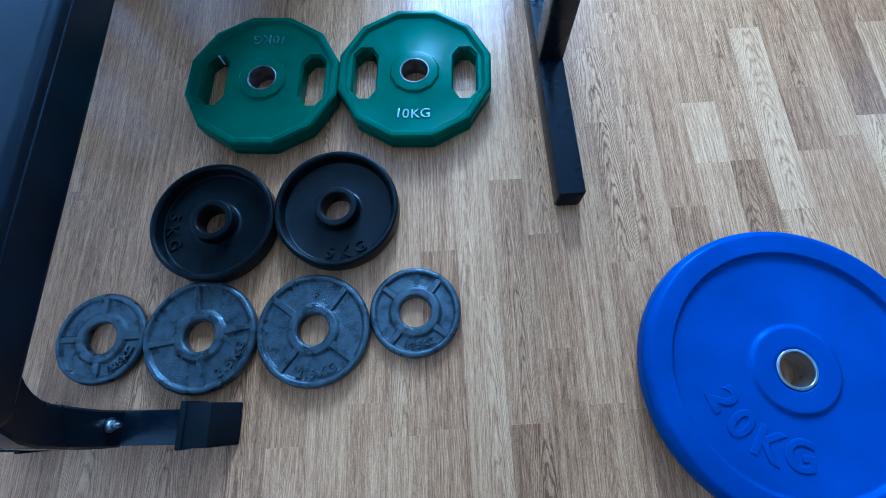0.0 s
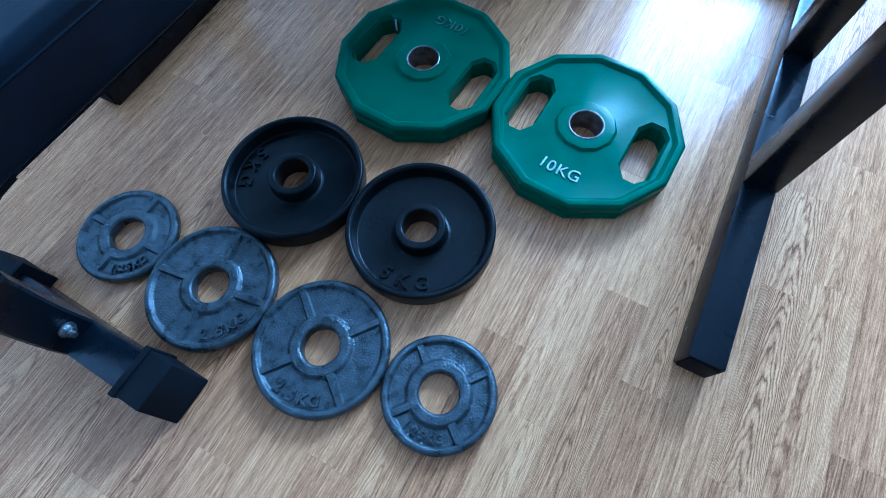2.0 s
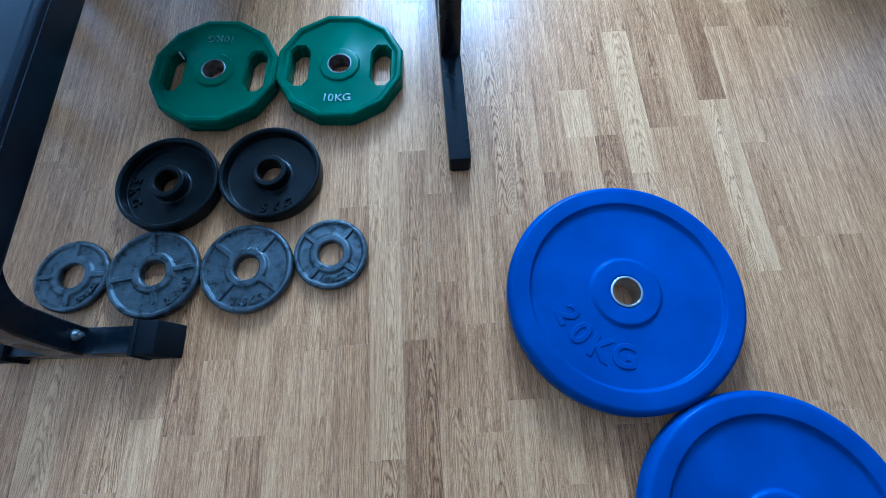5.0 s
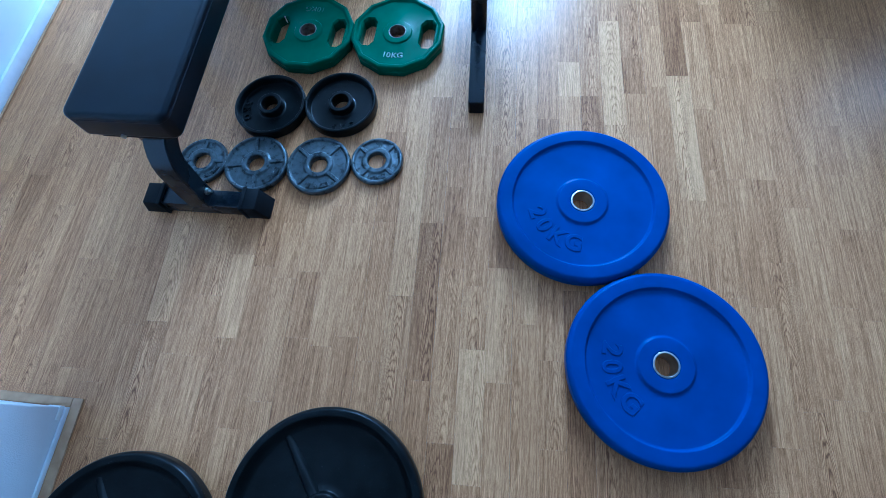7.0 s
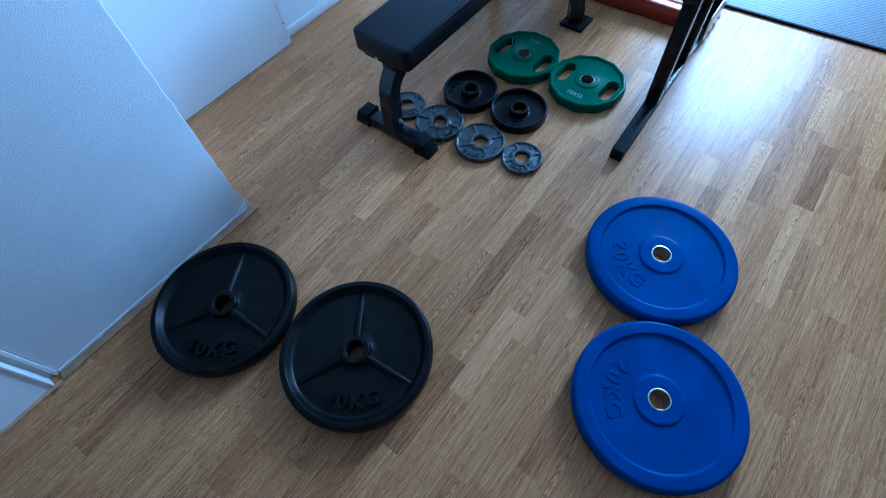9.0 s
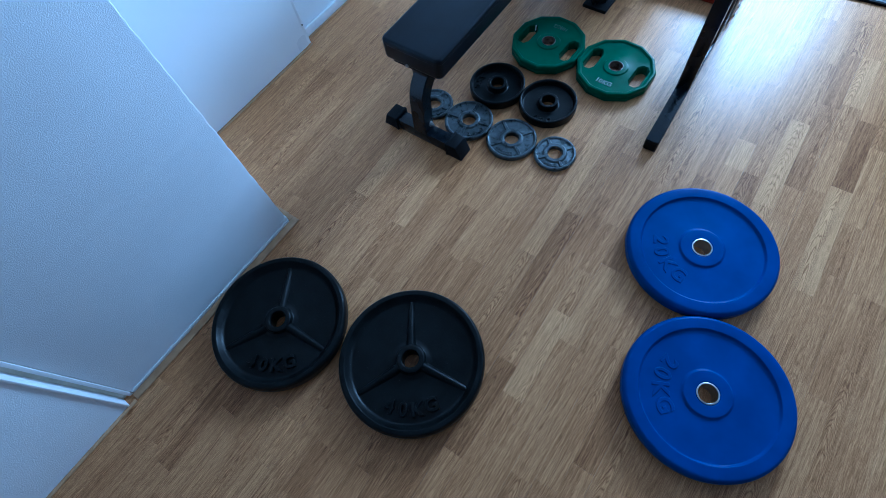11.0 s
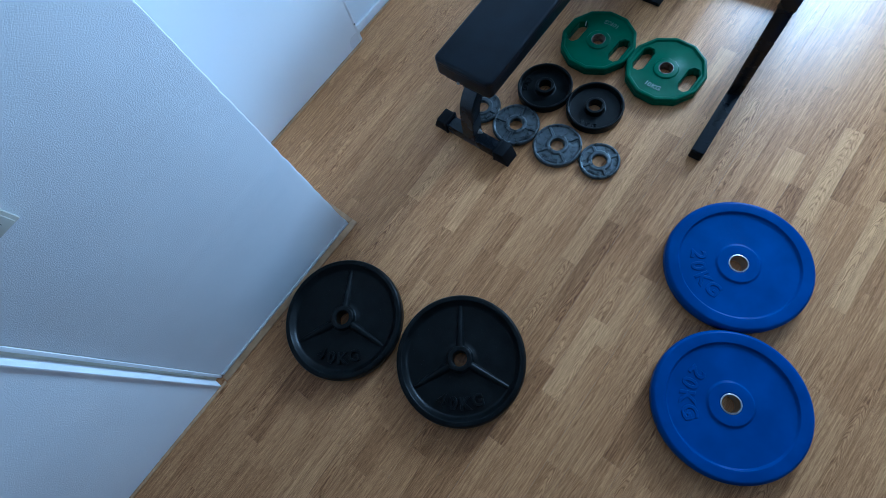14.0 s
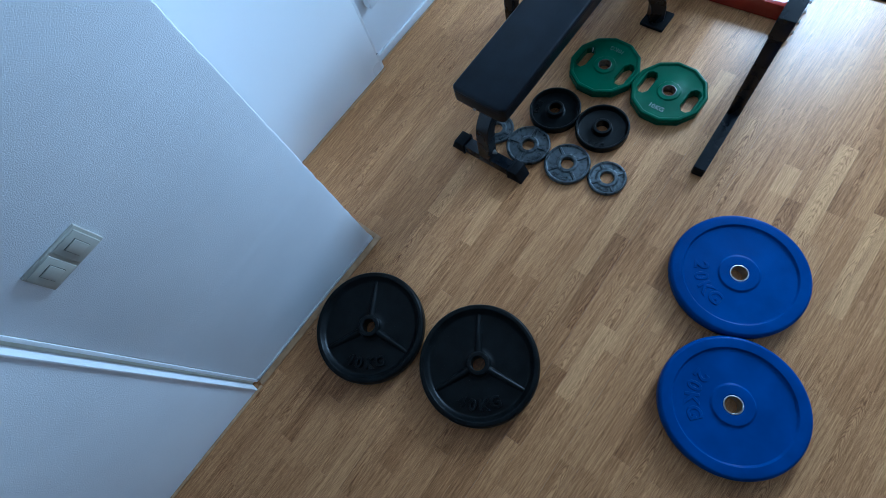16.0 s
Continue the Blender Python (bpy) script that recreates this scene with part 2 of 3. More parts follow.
def rounded(points, steps=4):
    """A closed (r, z) outline from corners (r, z, fillet)."""
    out, n = [], len(points)
    for i, (r, z, f) in enumerate(points):
        p, a, c = Vector((r, z)), Vector(points[i - 1][:2]), Vector(points[(i + 1) % n][:2])
        if f <= 0:
            out.append(p)
            continue
        u, w = (a - p), (c - p)
        f = min(f, u.length * 0.49, w.length * 0.49)
        s, t = p + u.normalized() * f, p + w.normalized() * f
        for k in range(steps + 1):
            q = k / steps
            out.append(s * (1 - q) ** 2 + p * 2 * q * (1 - q) + t * q * q)
    return out


def lathe(points, segments=96, start=0.0, steps=4):
    bm = bmesh.new()
    outline = rounded(points, steps)
    rings = []
    for i in range(segments):
        a = radians(start) + 2 * math.pi * i / segments
        rings.append([bm.verts.new((p.x * math.cos(a), p.x * math.sin(a), p.y)) for p in outline])
    m = len(outline)
    for i in range(segments):
        one, two = rings[i], rings[(i + 1) % segments]
        for j in range(m):
            bm.faces.new((one[j], one[(j + 1) % m], two[(j + 1) % m], two[j]))
    return bm


def sweep(centres, half_w, half_d, side):
    """A rectangular tube along a line of points; side: the direction of its half_w."""
    bm, rows = bmesh.new(), []
    side = Vector(side).normalized()
    pts = [Vector(p) for p in centres]
    for i, p in enumerate(pts):
        d = (pts[min(i + 1, len(pts) - 1)] - pts[max(i - 1, 0)]).normalized()
        n = d.cross(side).normalized()
        c = 0.12
        rows.append([bm.verts.new(p + side * half_w * a + n * half_d * b) for a, b in
                     ((-1, -1 + c), (-1 + c, -1), (1 - c, -1), (1, -1 + c), (1, 1 - c), (1 - c, 1), (-1 + c, 1), (-1, 1 - c))])
    for one, two in zip(rows, rows[1:]):
        for j in range(8):
            bm.faces.new((one[j], one[(j + 1) % 8], two[(j + 1) % 8], two[j]))
    bm.faces.new(rows[0])
    bm.faces.new(rows[-1])
    return bm


def cylinder(bm, centre, axis, radius, length, segments=20):
    m = Matrix.Translation(centre) @ Vector(axis).to_track_quat("Z", "Y").to_matrix().to_4x4()
    bmesh.ops.create_cone(bm, cap_ends=True, segments=segments, radius1=radius, radius2=radius, depth=length, matrix=m)
    return bm


def cut_away(bm, cutter):
    """bm less the closed form cutter."""
    one, two = bpy.data.meshes.new("a"), bpy.data.meshes.new("b")
    bmesh.ops.recalc_face_normals(bm, faces=bm.faces)
    bmesh.ops.recalc_face_normals(cutter, faces=cutter.faces)
    bm.to_mesh(one), cutter.to_mesh(two)
    a, b = new("a", one), new("b", two)
    mod = a.modifiers.new("cut", "BOOLEAN")
    mod.operation, mod.object, mod.solver = "DIFFERENCE", b, "EXACT"
    bpy.context.view_layer.update()
    got = bpy.data.meshes.new_from_object(a.evaluated_get(bpy.context.evaluated_depsgraph_get()))
    bm.clear()
    bm.from_mesh(got)
    for ob in (a, b):
        bpy.data.objects.remove(ob)
    cutter.free()
    return bm


def letter(char, size, depth, bevel, weight):
    curve = bpy.data.curves.new("letter", "FONT")
    curve.body, curve.size, curve.extrude, curve.bevel_depth, curve.bevel_resolution = char, size, depth, bevel, 1
    curve.align_x, curve.resolution_u, curve.offset = "CENTER", 5, weight * size
    ob = new("letter", curve)
    bpy.context.view_layer.update()
    got = bpy.data.meshes.new_from_object(ob.evaluated_get(bpy.context.evaluated_depsgraph_get()))
    bpy.data.objects.remove(ob)
    return got


WIDE = {".": 0.42, "1": 0.62, "K": 1.0, "G": 1.05, "4": 0.95}


def lettering(words, radius, size, z, mat, parent, spacing=0.72, depth=0.0015, bevel=0.0006, curved=1.0, label="", weight=0.01):
    """Raised characters round the plate's lower side, their feet outwards."""
    bm = bmesh.new()
    widths = [WIDE.get(c, 0.9) * size * spacing for c in words]
    at = -sum(widths) / 2
    for c, w in zip(words, widths):
        s = at + w / 2
        at += w
        turn = s / radius * curved
        got = letter(c, size, depth, bevel, weight)
        m = pose(0, 0, z) @ pose(0, 0, 0, 0, 0, math.degrees(turn)) @ pose(s - radius * math.sin(turn) if curved < 1 else 0, -radius, 0)
        got.transform(m)
        bm.from_mesh(got)
        bpy.data.meshes.remove(got)
    return part("lettering", bm, mat, parent, label)


# ---- the room ----
room = {}
bm = bmesh.new()
box(bm, WEST - 0.2, EAST + 0.2, SOUTH - 0.2, NORTH + 0.2, -0.12, -0.007)
floor = setting("floor", bm, WOODTRIM, "warm oak three-strip laminate floor with fine grain", "floor")

bm = boxed(-0.6, 0.0, -0.743, 0.0, 0.0, TOP)
upright = [e for e in bm.edges if abs(e.verts[0].co.z - e.verts[1].co.z) > 1]
bmesh.ops.bevel(bm, geom=upright, offset=0.004, segments=3, profile=0.5, affect="EDGES")
tall = [e for e in bm.edges if abs(e.verts[0].co.z - e.verts[1].co.z) > 1]
bmesh.ops.subdivide_edges(bm, edges=tall, cuts=160, use_grid_fill=True)
rough_edge = random.Random(4)
for level in sorted({round(v.co.z, 4) for v in bm.verts}):
    knock = rough_edge.choice((0, 0, 0.0004, 0.0008, 0.0014, 0.0022)) if 0.06 < level < TOP - 0.01 else 0
    for v in bm.verts:
        if abs(v.co.z - level) < 0.0005 and v.co.x > -0.005 and v.co.y > -0.005:
            v.co.x -= knock * 0.6
            v.co.y -= knock
setting("wall_pier", bm, PLASTER, "pale rough-plastered wall pier with a sharp outer corner", "wall")
setting("wall_reveal", boxed(-0.6, -0.009, -0.776, -0.745, 0.0, TOP), BEIGE, "beige recessed joint between two plastered walls", "wall")
setting("wall_south_west", boxed(-0.6, 0.025, SOUTH, -0.772, 0.0, TOP, bevel=0.004), PLASTER, "pale rough-plastered wall beside the joint", "wall")
setting("wall_west", boxed(WEST - 0.2, WEST, -0.002, NORTH, 0.0, TOP), PLASTER, "white painted wall with a socket", "wall")
setting("wall_south", boxed(-0.6, EAST + 0.2, SOUTH - 0.2, SOUTH, 0.0, TOP), DIM, "unseen wall, darkened to cut bounce light", "wall")
bm = bmesh.new()
E0, E1 = 2.0, 3.2
box(bm, EAST, EAST + 0.2, SOUTH, E0, 0.0, TOP), box(bm, EAST, EAST + 0.2, E1, NORTH, 0.0, TOP)
box(bm, EAST, EAST + 0.2, E0, E1, 0.0, 0.35), box(bm, EAST, EAST + 0.2, E0, E1, 1.65, TOP)
setting("wall_east", bm, DIM, "unseen wall, darkened to cut bounce light, with a lamp opening", "wall")
bm = bmesh.new()
box(bm, WEST - 0.2, WINDOW[0], NORTH, NORTH + 0.2, 0.0, TOP), box(bm, WINDOW[1], EAST + 0.2, NORTH, NORTH + 0.2, 0.0, TOP)
box(bm, WINDOW[0], WINDOW[1], NORTH, NORTH + 0.2, 0.0, WINDOW[2]), box(bm, WINDOW[0], WINDOW[1], NORTH, NORTH + 0.2, WINDOW[3], TOP)
setting("wall_north", bm, DIM, "unseen wall, darkened to cut bounce light, with a bright window", "wall")
setting("ceiling", boxed(WEST - 0.2, EAST + 0.2, SOUTH - 0.2, NORTH + 0.2, TOP, TOP + 0.15), CEILING, "unseen ceiling, darkened to cut fill light", "ceiling")

# white bead and flat oak strip along the foot of the walls
setting("trim_pier", boxed(0.0005, 0.006, -0.74, 0.001, 0.0005, 0.016, bevel=0.002), WHITE_TRIM, "thin white sealed bead along the wall foot", "trim")
setting("trim_corner", boxed(-0.03, 0.003, -0.03, 0.003, 0.0165, 0.03, bevel=0.0015), WHITE_TRIM, "white sealant at the foot of the pier corner", "trim")
setting("trim_oak", boxed(0.0065, 0.034, -0.745, 0.024, 0.0005, 0.006, bevel=0.002), WOODTRIM, "narrow oak cover strip on the floor beside the wall", "trim")
setting("trim_oak_end", boxed(-0.55, 0.006, 0.0015, 0.024, 0.0005, 0.006, bevel=0.002), WOODTRIM, "narrow oak cover strip round the pier", "trim")
setting("trim_oak_south", boxed(0.0255, 0.038, SOUTH, -0.75, 0.0005, 0.006, bevel=0.002), WOODTRIM, "narrow oak cover strip along the wall", "trim")
setting("trim_joint", boxed(-0.002, 0.003, -0.755, -0.7435, 0.0, 2.2, bevel=0.001), WHITE_TRIM, "white metal bead edging the wall joint", "trim")
setting("trim_joint_south", boxed(0.0255, 0.0285, -0.779, -0.7715, 0.0, 2.2, bevel=0.001), WHITE_TRIM, "white metal bead edging the wall joint", "trim")
setting("baseboard", boxed(WEST + 0.001, WEST + 0.013, 0.737, NORTH - 0.001, 0.0005, 0.045, bevel=0.003), WHITE_TRIM, "low white painted baseboard", "baseboard")
setting("trim_oak_west", boxed(WEST + 0.0135, WEST + 0.022, 0.737, NORTH - 0.001, 0.0005, 0.006, bevel=0.002), WOODTRIM, "narrow oak strip along the baseboard", "trim")

door = thing("door_1", "flush white lacquered door leaf standing open against the wall", "door", kind="structure")
part("leaf", boxed(-0.598, -0.553, 0.016, 0.719, 0.006, 2.04, bevel=0.002), WHITE, door)
part("edge_band", boxed(-0.597, -0.5555, 0.7195, 0.7345, 0.006, 2.04, bevel=0.001), WHITE_TRIM, door)
bm = bmesh.new()
cylinder(bm, (-0.5555, 0.727, 0.105), (1, 0, 0), 0.0035, 0.003, 14)
part("plug", bm, DARKLINE, door, "small dark screw plug")
setting("trim_oak_door", boxed(-0.5525, -0.544, 0.016, 0.736, 0.0005, 0.005, bevel=0.002), WOODTRIM, "narrow oak strip under the door leaf", "trim")

# the north window, out of view, and an added east one framing the fill lamp
def window(name, m, width, height):
    top = thing(name, "white framed window out of view, an area lamp behind it", "window", at=m, kind="structure")
    f = bmesh.new()
    box(f, -width / 2, -width / 2 + 0.06, 0, 0.07, 0, height), box(f, width / 2 - 0.06, width / 2, 0, 0.07, 0, height)
    box(f, -width / 2 + 0.06, width / 2 - 0.06, 0, 0.07, 0, 0.06), box(f, -width / 2 + 0.06, width / 2 - 0.06, 0, 0.07, height - 0.06, height)
    part("window_frame", f, WHITE_TRIM, top)
    part("window_sill", boxed(-width / 2 - 0.03, width / 2 + 0.03, -0.06, -0.001, -0.035, -0.005, bevel=0.004), WHITE_TRIM, top)


window("window_1", pose((WINDOW[0] + WINDOW[1]) / 2, NORTH - 0.02, WINDOW[2] + 0.001), WINDOW[1] - WINDOW[0] - 0.002, WINDOW[3] - WINDOW[2] - 0.002)
window("fill_opening", pose(EAST - 0.02, (E0 + E1) / 2, 0.351, 0, 0, -90), E1 - E0 - 0.002, 1.298)


# ---- weight plates ----
def bumper_plate(x, y, turn):
    top = thing("bumper_plate", "royal blue rubber bumper plate with a steel-lined bore", "weight plate", "blue bumper plates", pose(x, y, 0.0005, 0, 0, turn))
    h = 0.052
    part("body", lathe([(0.029, 0.003, 0.001), (0.215, 0.003, 0.004), (0.2245, 0.012, 0.006), (0.2245, h - 0.010, 0.007), (0.216, h, 0.005), (0.184, h, 0.002),
                        (0.179, h - 0.008, 0.003), (0.068, h - 0.008, 0.004), (0.063, h - 0.0025, 0.003), (0.034, h - 0.0025, 0.002), (0.031, h - 0.004, 0.001), (0.029, h - 0.004, 0)], 128), BLUE, top)
    part("foot_ring", lathe([(0.12, 0.0, 0), (0.2, 0.0, 0), (0.2, 0.0032, 0), (0.12, 0.0032, 0)], 64), BLUE, top)
    part("bore_sleeve", lathe([(0.0252, 0.002, 0), (0.0288, 0.002, 0), (0.0288, h - 0.003, 0.0), (0.0308, h - 0.002, 0.0008), (0.0264, h - 0.001, 0.001), (0.0252, h - 0.005, 0.001)], 64), STEEL, top, "bright zinc steel bore sleeve")
    lettering("20KG", 0.142, 0.061, h - 0.0085, BLUE, top, spacing=0.86, depth=0.0005, bevel=0.0021)
    return top


def grip_plate(x, y, turn, flash=False):
    top = thing("grip_plate", "green rubber-coated twelve-sided grip plate with two handle slots", "weight plate", "green grip plates", pose(x, y, 0.0005, 0, 0, turn))
    h = 0.042
    bm = lathe([(0.0272, 0.0, 0), (0.147, 0.0, 0.001), (0.151, 0.004, 0.001), (0.151, 0.017, 0.001), (0.1478, 0.019, 0.0005), (0.1478, 0.0215, 0.0005), (0.152, 0.024, 0.001),
                (0.152, h - 0.004, 0.0012), (0.148, h, 0.0012), (0.1395, h, 0.001), (0.1335, h - 0.006, 0.001), (0.049, h - 0.006, 0.001), (0.0455, h - 0.0015, 0.001), (0.0272, h - 0.0015, 0)], 12, 15, 2)
    for s in (-1, 1):
        c = bmesh.new()
        rows = []
        for z, g in ((-0.01, 0.0), (h - 0.012, 0.0), (h - 0.003, 0.005), (0.08, 0.006)):
            ring = [(-0.020, -0.036), (-0.006, -0.056), (0.010, -0.056), (0.024, -0.040), (0.024, 0.040), (0.010, 0.056), (-0.006, 0.056), (-0.020, 0.036)]
            rows.append([c.verts.new((s * (0.0945 + a + (g if a > 0 else -g)), b + (g if b > 0 else -g), z)) for a, b in ring])
        for one, two in zip(rows, rows[1:]):
            for j in range(8):
                c.faces.new((one[j], one[(j + 1) % 8], two[(j + 1) % 8], two[j]))
        c.faces.new(rows[0]), c.faces.new(rows[-1])
        cut_away(bm, c)
    part("body", bm, GREEN, top, sharp=20)
    part("bore_sleeve", lathe([(0.0252, 0.001, 0), (0.027, 0.001, 0), (0.0272, h - 0.0012, 0), (0.0285, h - 0.0008, 0), (0.0270, h, 0.0005), (0.0252, h - 0.001, 0.0006)], 48), BORE, top, "worn steel bore ring")
    lettering("10KG", 0.103, 0.0278, h - 0.0055, SILVER_WORN if flash else SILVER, top, spacing=0.68, depth=0.0008, bevel=0.0004, curved=0.25, weight=-0.008, label="rubbed silver raised figures" if flash else "silver painted raised figures")
    if flash:
        part("mould_flash", boxed(0.0955, 0.0985, -0.0563, -0.0543, 0.010, h - 0.008), WHITE, top, "thin white mould mark in the slot")
    return top


def dish_plate(x, y, turn):
    top = thing("dish_plate", "black cast-iron deep-dish plate with a tall round hub", "weight plate", "black deep-dish plates", pose(x, y, 0.0005, 0, 0, turn))
    part("body", lathe([(0.0255, 0.0, 0.001), (0.105, 0.0, 0.002), (0.1095, 0.005, 0.003), (0.1095, 0.035, 0.002), (0.107, 0.038, 0.0012), (0.1025, 0.038, 0.0012), (0.0990, 0.034, 0.0015),
                        (0.0965, 0.0145, 0.003), (0.043, 0.013, 0.003), (0.0385, 0.0155, 0.002), (0.0375, 0.037, 0.0014), (0.0355, 0.039, 0.001), (0.0275, 0.039, 0.0012), (0.0255, 0.037, 0.001)], 112, steps=3), BLACK_IRON, top)
    lettering("5KG", 0.0895, 0.029, 0.0150, BLACK_IRON, top, spacing=1.05, depth=0.0022, bevel=0.0006, weight=0.0)
    return top


def iron_plate(x, y, turn, words, r, h, rim, hub, size):
    top = thing("iron_plate", "grey hammertone cast-iron plate with four spokes" + (", the larger size" if r > 0.085 else ", the smallest size"), "weight plate", "grey hammertone plates", pose(x, y, 0.0005, 0, 0, turn))
    d = h - 0.0055
    part("body", lathe([(0.0262, 0.0, 0.001), (r - 0.004, 0.0, 0.002), (r, 0.004, 0.003), (r, h - 0.004, 0.003), (r - 0.0035, h, 0.0025), (r - rim, h, 0.002), (r - rim - 0.004, d, 0.002),
                        (hub + 0.005, d, 0.002), (hub, h, 0.002), (0.029, h, 0.002), (0.0262, h - 0.003, 0.001)], 80), HAMMER, top)
    for k in range(4):
        b = bmesh.new()
        m = pose(0, 0, 0, 0, 0, 45 + 90 * k)
        g0, g1 = hub - 0.002, r - rim - 0.001
        v = [b.verts.new(m @ Vector(p)) for p in ((g0, -0.008, d - 0.001), (g1, -0.007, d - 0.001), (g1, 0.007, d - 0.001), (g0, 0.008, d - 0.001),
                                                   (g0, -0.0045, h - 0.0008), (g1, -0.004, h - 0.0012), (g1, 0.004, h - 0.0012), (g0, 0.0045, h - 0.0008))]
        for q in ((0, 1, 2, 3), (4, 5, 6, 7), (0, 1, 5, 4), (1, 2, 6, 5), (2, 3, 7, 6), (3, 0, 4, 7)):
            b.faces.new([v[i] for i in q])
        part("spoke", b, HAMMER, top)
    lettering(words, r - rim - 0.0055 - size * 0.1, size, d + 0.0016, HAMMER, top, spacing=0.82 if len(words) > 5 else 0.88, depth=0.002, bevel=0.0005)
    return top


def spoked_plate(x, y, turn):
    top = thing("spoked_plate", "large black cast-iron plate with three ribs and thick rim", "weight plate", "large black iron plates", pose(x, y, 0.0005, 0, 0, turn))
    h = 0.056
    d = h - 0.022
    part("body", lathe([(0.0258, 0.0, 0.001), (0.205, 0.0, 0.006), (0.2225, 0.012, 0.01), (0.2225, h - 0.010, 0.006), (0.2165, h, 0.004), (0.2025, h, 0.0025), (0.191, d + 0.006, 0.005),
                        (0.184, d, 0.004), (0.060, d, 0.006), (0.0455, d + 0.006, 0.004), (0.0430, h - 0.002, 0.004), (0.038, h, 0.002), (0.028, h, 0.002), (0.0258, h - 0.003, 0.001)], 128), BLACK_IRON, top)
    for k in range(3):
        b = bmesh.new()
        m = pose(0, 0, 0, 0, 0, 90 + 120 * k)
        rows = []
        for s in range(7):
            q = s / 6
            r0 = 0.034 + (0.186 - 0.034) * q
            wide, tall = 0.0175 - 0.009 * q, (h - 0.005 - d) * (1 - q) ** 0.8 + 0.003
            rows.append([b.verts.new(m @ Vector((r0, a * wide, d - 0.001 + c * tall))) for a, c in ((-1, 0), (-0.62, 0.75), (-0.2, 1.0), (0.2, 1.0), (0.62, 0.75), (1, 0))])
        for one, two in zip(rows, rows[1:]):
            for j in range(5):
                b.faces.new((one[j], one[j + 1], two[j + 1], two[j]))
        part("rib", b, BLACK_IRON, top, sharp=50)
    lettering("40KG", 0.163, 0.054, d + 0.004, BLACK_IRON, top, spacing=0.86, depth=0.0055, bevel=0.0017, curved=0.75)
    return top


bumper_plate(1.252, 0.639, -40), bumper_plate(1.438, 0.230, -71)
grip_plate(0.382, 1.208, 177, True), grip_plate(0.677, 1.211, -2)
dish_plate(0.320, 0.917, -80), dish_plate(0.538, 0.935, 12)
iron_plate(0.148, 0.718, 47, "1.25KG", 0.0765, 0.017, 0.009, 0.040, 0.0148)
iron_plate(0.317, 0.717, 55, "2.5KG", 0.0945, 0.021, 0.009, 0.040, 0.0198)
iron_plate(0.506, 0.723, 8, "2.5KG", 0.0945, 0.021, 0.009, 0.040, 0.0198)
iron_plate(0.675, 0.749, 7, "1.25KG", 0.0765, 0.017, 0.009, 0.040, 0.0148)
spoked_plate(0.262, -0.296, 33), spoked_plate(0.697, -0.156, 37)

# ---- weight bench ----
bench = thing("weight_bench", "flat black padded weight bench on black steel legs", "weight bench")
BX = 0.203
bm = boxed(BX - 0.119, BX + 0.119, 0.582, 1.68, 0.331, 0.408)
up = [e for e in bm.edges if abs(e.verts[0].co.z - e.verts[1].co.z) > 0.05]
bmesh.ops.bevel(bm, geom=up, offset=0.022, segments=5, profile=0.5, affect="EDGES")
rim_edges = [e for e in bm.edges if abs(e.verts[0].co.z - e.verts[1].co.z) < 0.001 and e.calc_face_angle(0) > 1]
bmesh.ops.bevel(bm, geom=rim_edges, offset=0.011, segments=4, profile=0.5, affect="EDGES")
pad = part("pad", bm, LEATHER, bench, "black vinyl padded top with a stitched edge", 60)


def ring_line(cx, cy, hx, hy, r, z, n=8):
    pts = []
    for sx, sy, a0 in ((1, 1, 0), (-1, 1, 90), (-1, -1, 180), (1, -1, 270)):
        for k in range(n + 1):
            a = radians(a0 + 90 * k / n)
            pts.append((cx + sx * (hx - r) + r * math.cos(a), cy + sy * (hy - r) + r * math.sin(a), z))
    return pts


def piping(pts, radius):
    bm, rows, n = bmesh.new(), [], len(pts)
    for i, p in enumerate(pts):
        d = (Vector(pts[(i + 1) % n]) - Vector(pts[i - 1])).normalized()
        out = d.cross(Vector((0, 0, 1)))
        rows.append([bm.verts.new(Vector(p) + out * radius * math.cos(k * math.pi / 3) + Vector((0, 0, 1)) * radius * math.sin(k * math.pi / 3)) for k in range(6)])
    for i in range(n):
        for j in range(6):
            bm.faces.new((rows[i][j], rows[i][(j + 1) % 6], rows[(i + 1) % n][(j + 1) % 6], rows[(i + 1) % n][j]))
    return bm


part("piping", piping(ring_line(BX, 1.131, 0.1185, 0.5485, 0.024, 0.391), 0.0016), LEATHER, pad)
part("base_board", boxed(BX - 0.085, BX + 0.085, 0.590, 1.672, 0.319, 0.332, bevel=0.003), RUBBER, bench)
part("beam", boxed(BX - 0.03, BX + 0.03, 0.61, 1.58, 0.262, 0.3185, bevel=0.004), POWDER, bench)
leg = []
for k in range(15):
    q = k / 14
    if q < 0.45:
        leg.append((0.21, 0.576 + 0.008 * (q / 0.45) ** 2, 0.05 + 0.13 * q / 0.45))
    else:
        a = (q - 0.45) / 0.55 * math.pi / 2
        leg.append((0.21, 0.584 + 0.115 * (1 - math.cos(a)), 0.18 + 0.110 * math.sin(a)))
part("front_leg", sweep(leg, 0.03, 0.026, (1, 0, 0)), POWDER, bench)
part("front_foot", boxed(0.06, 0.375, 0.552, 0.602, 0.006, 0.056, bevel=0.003), POWDER, bench)
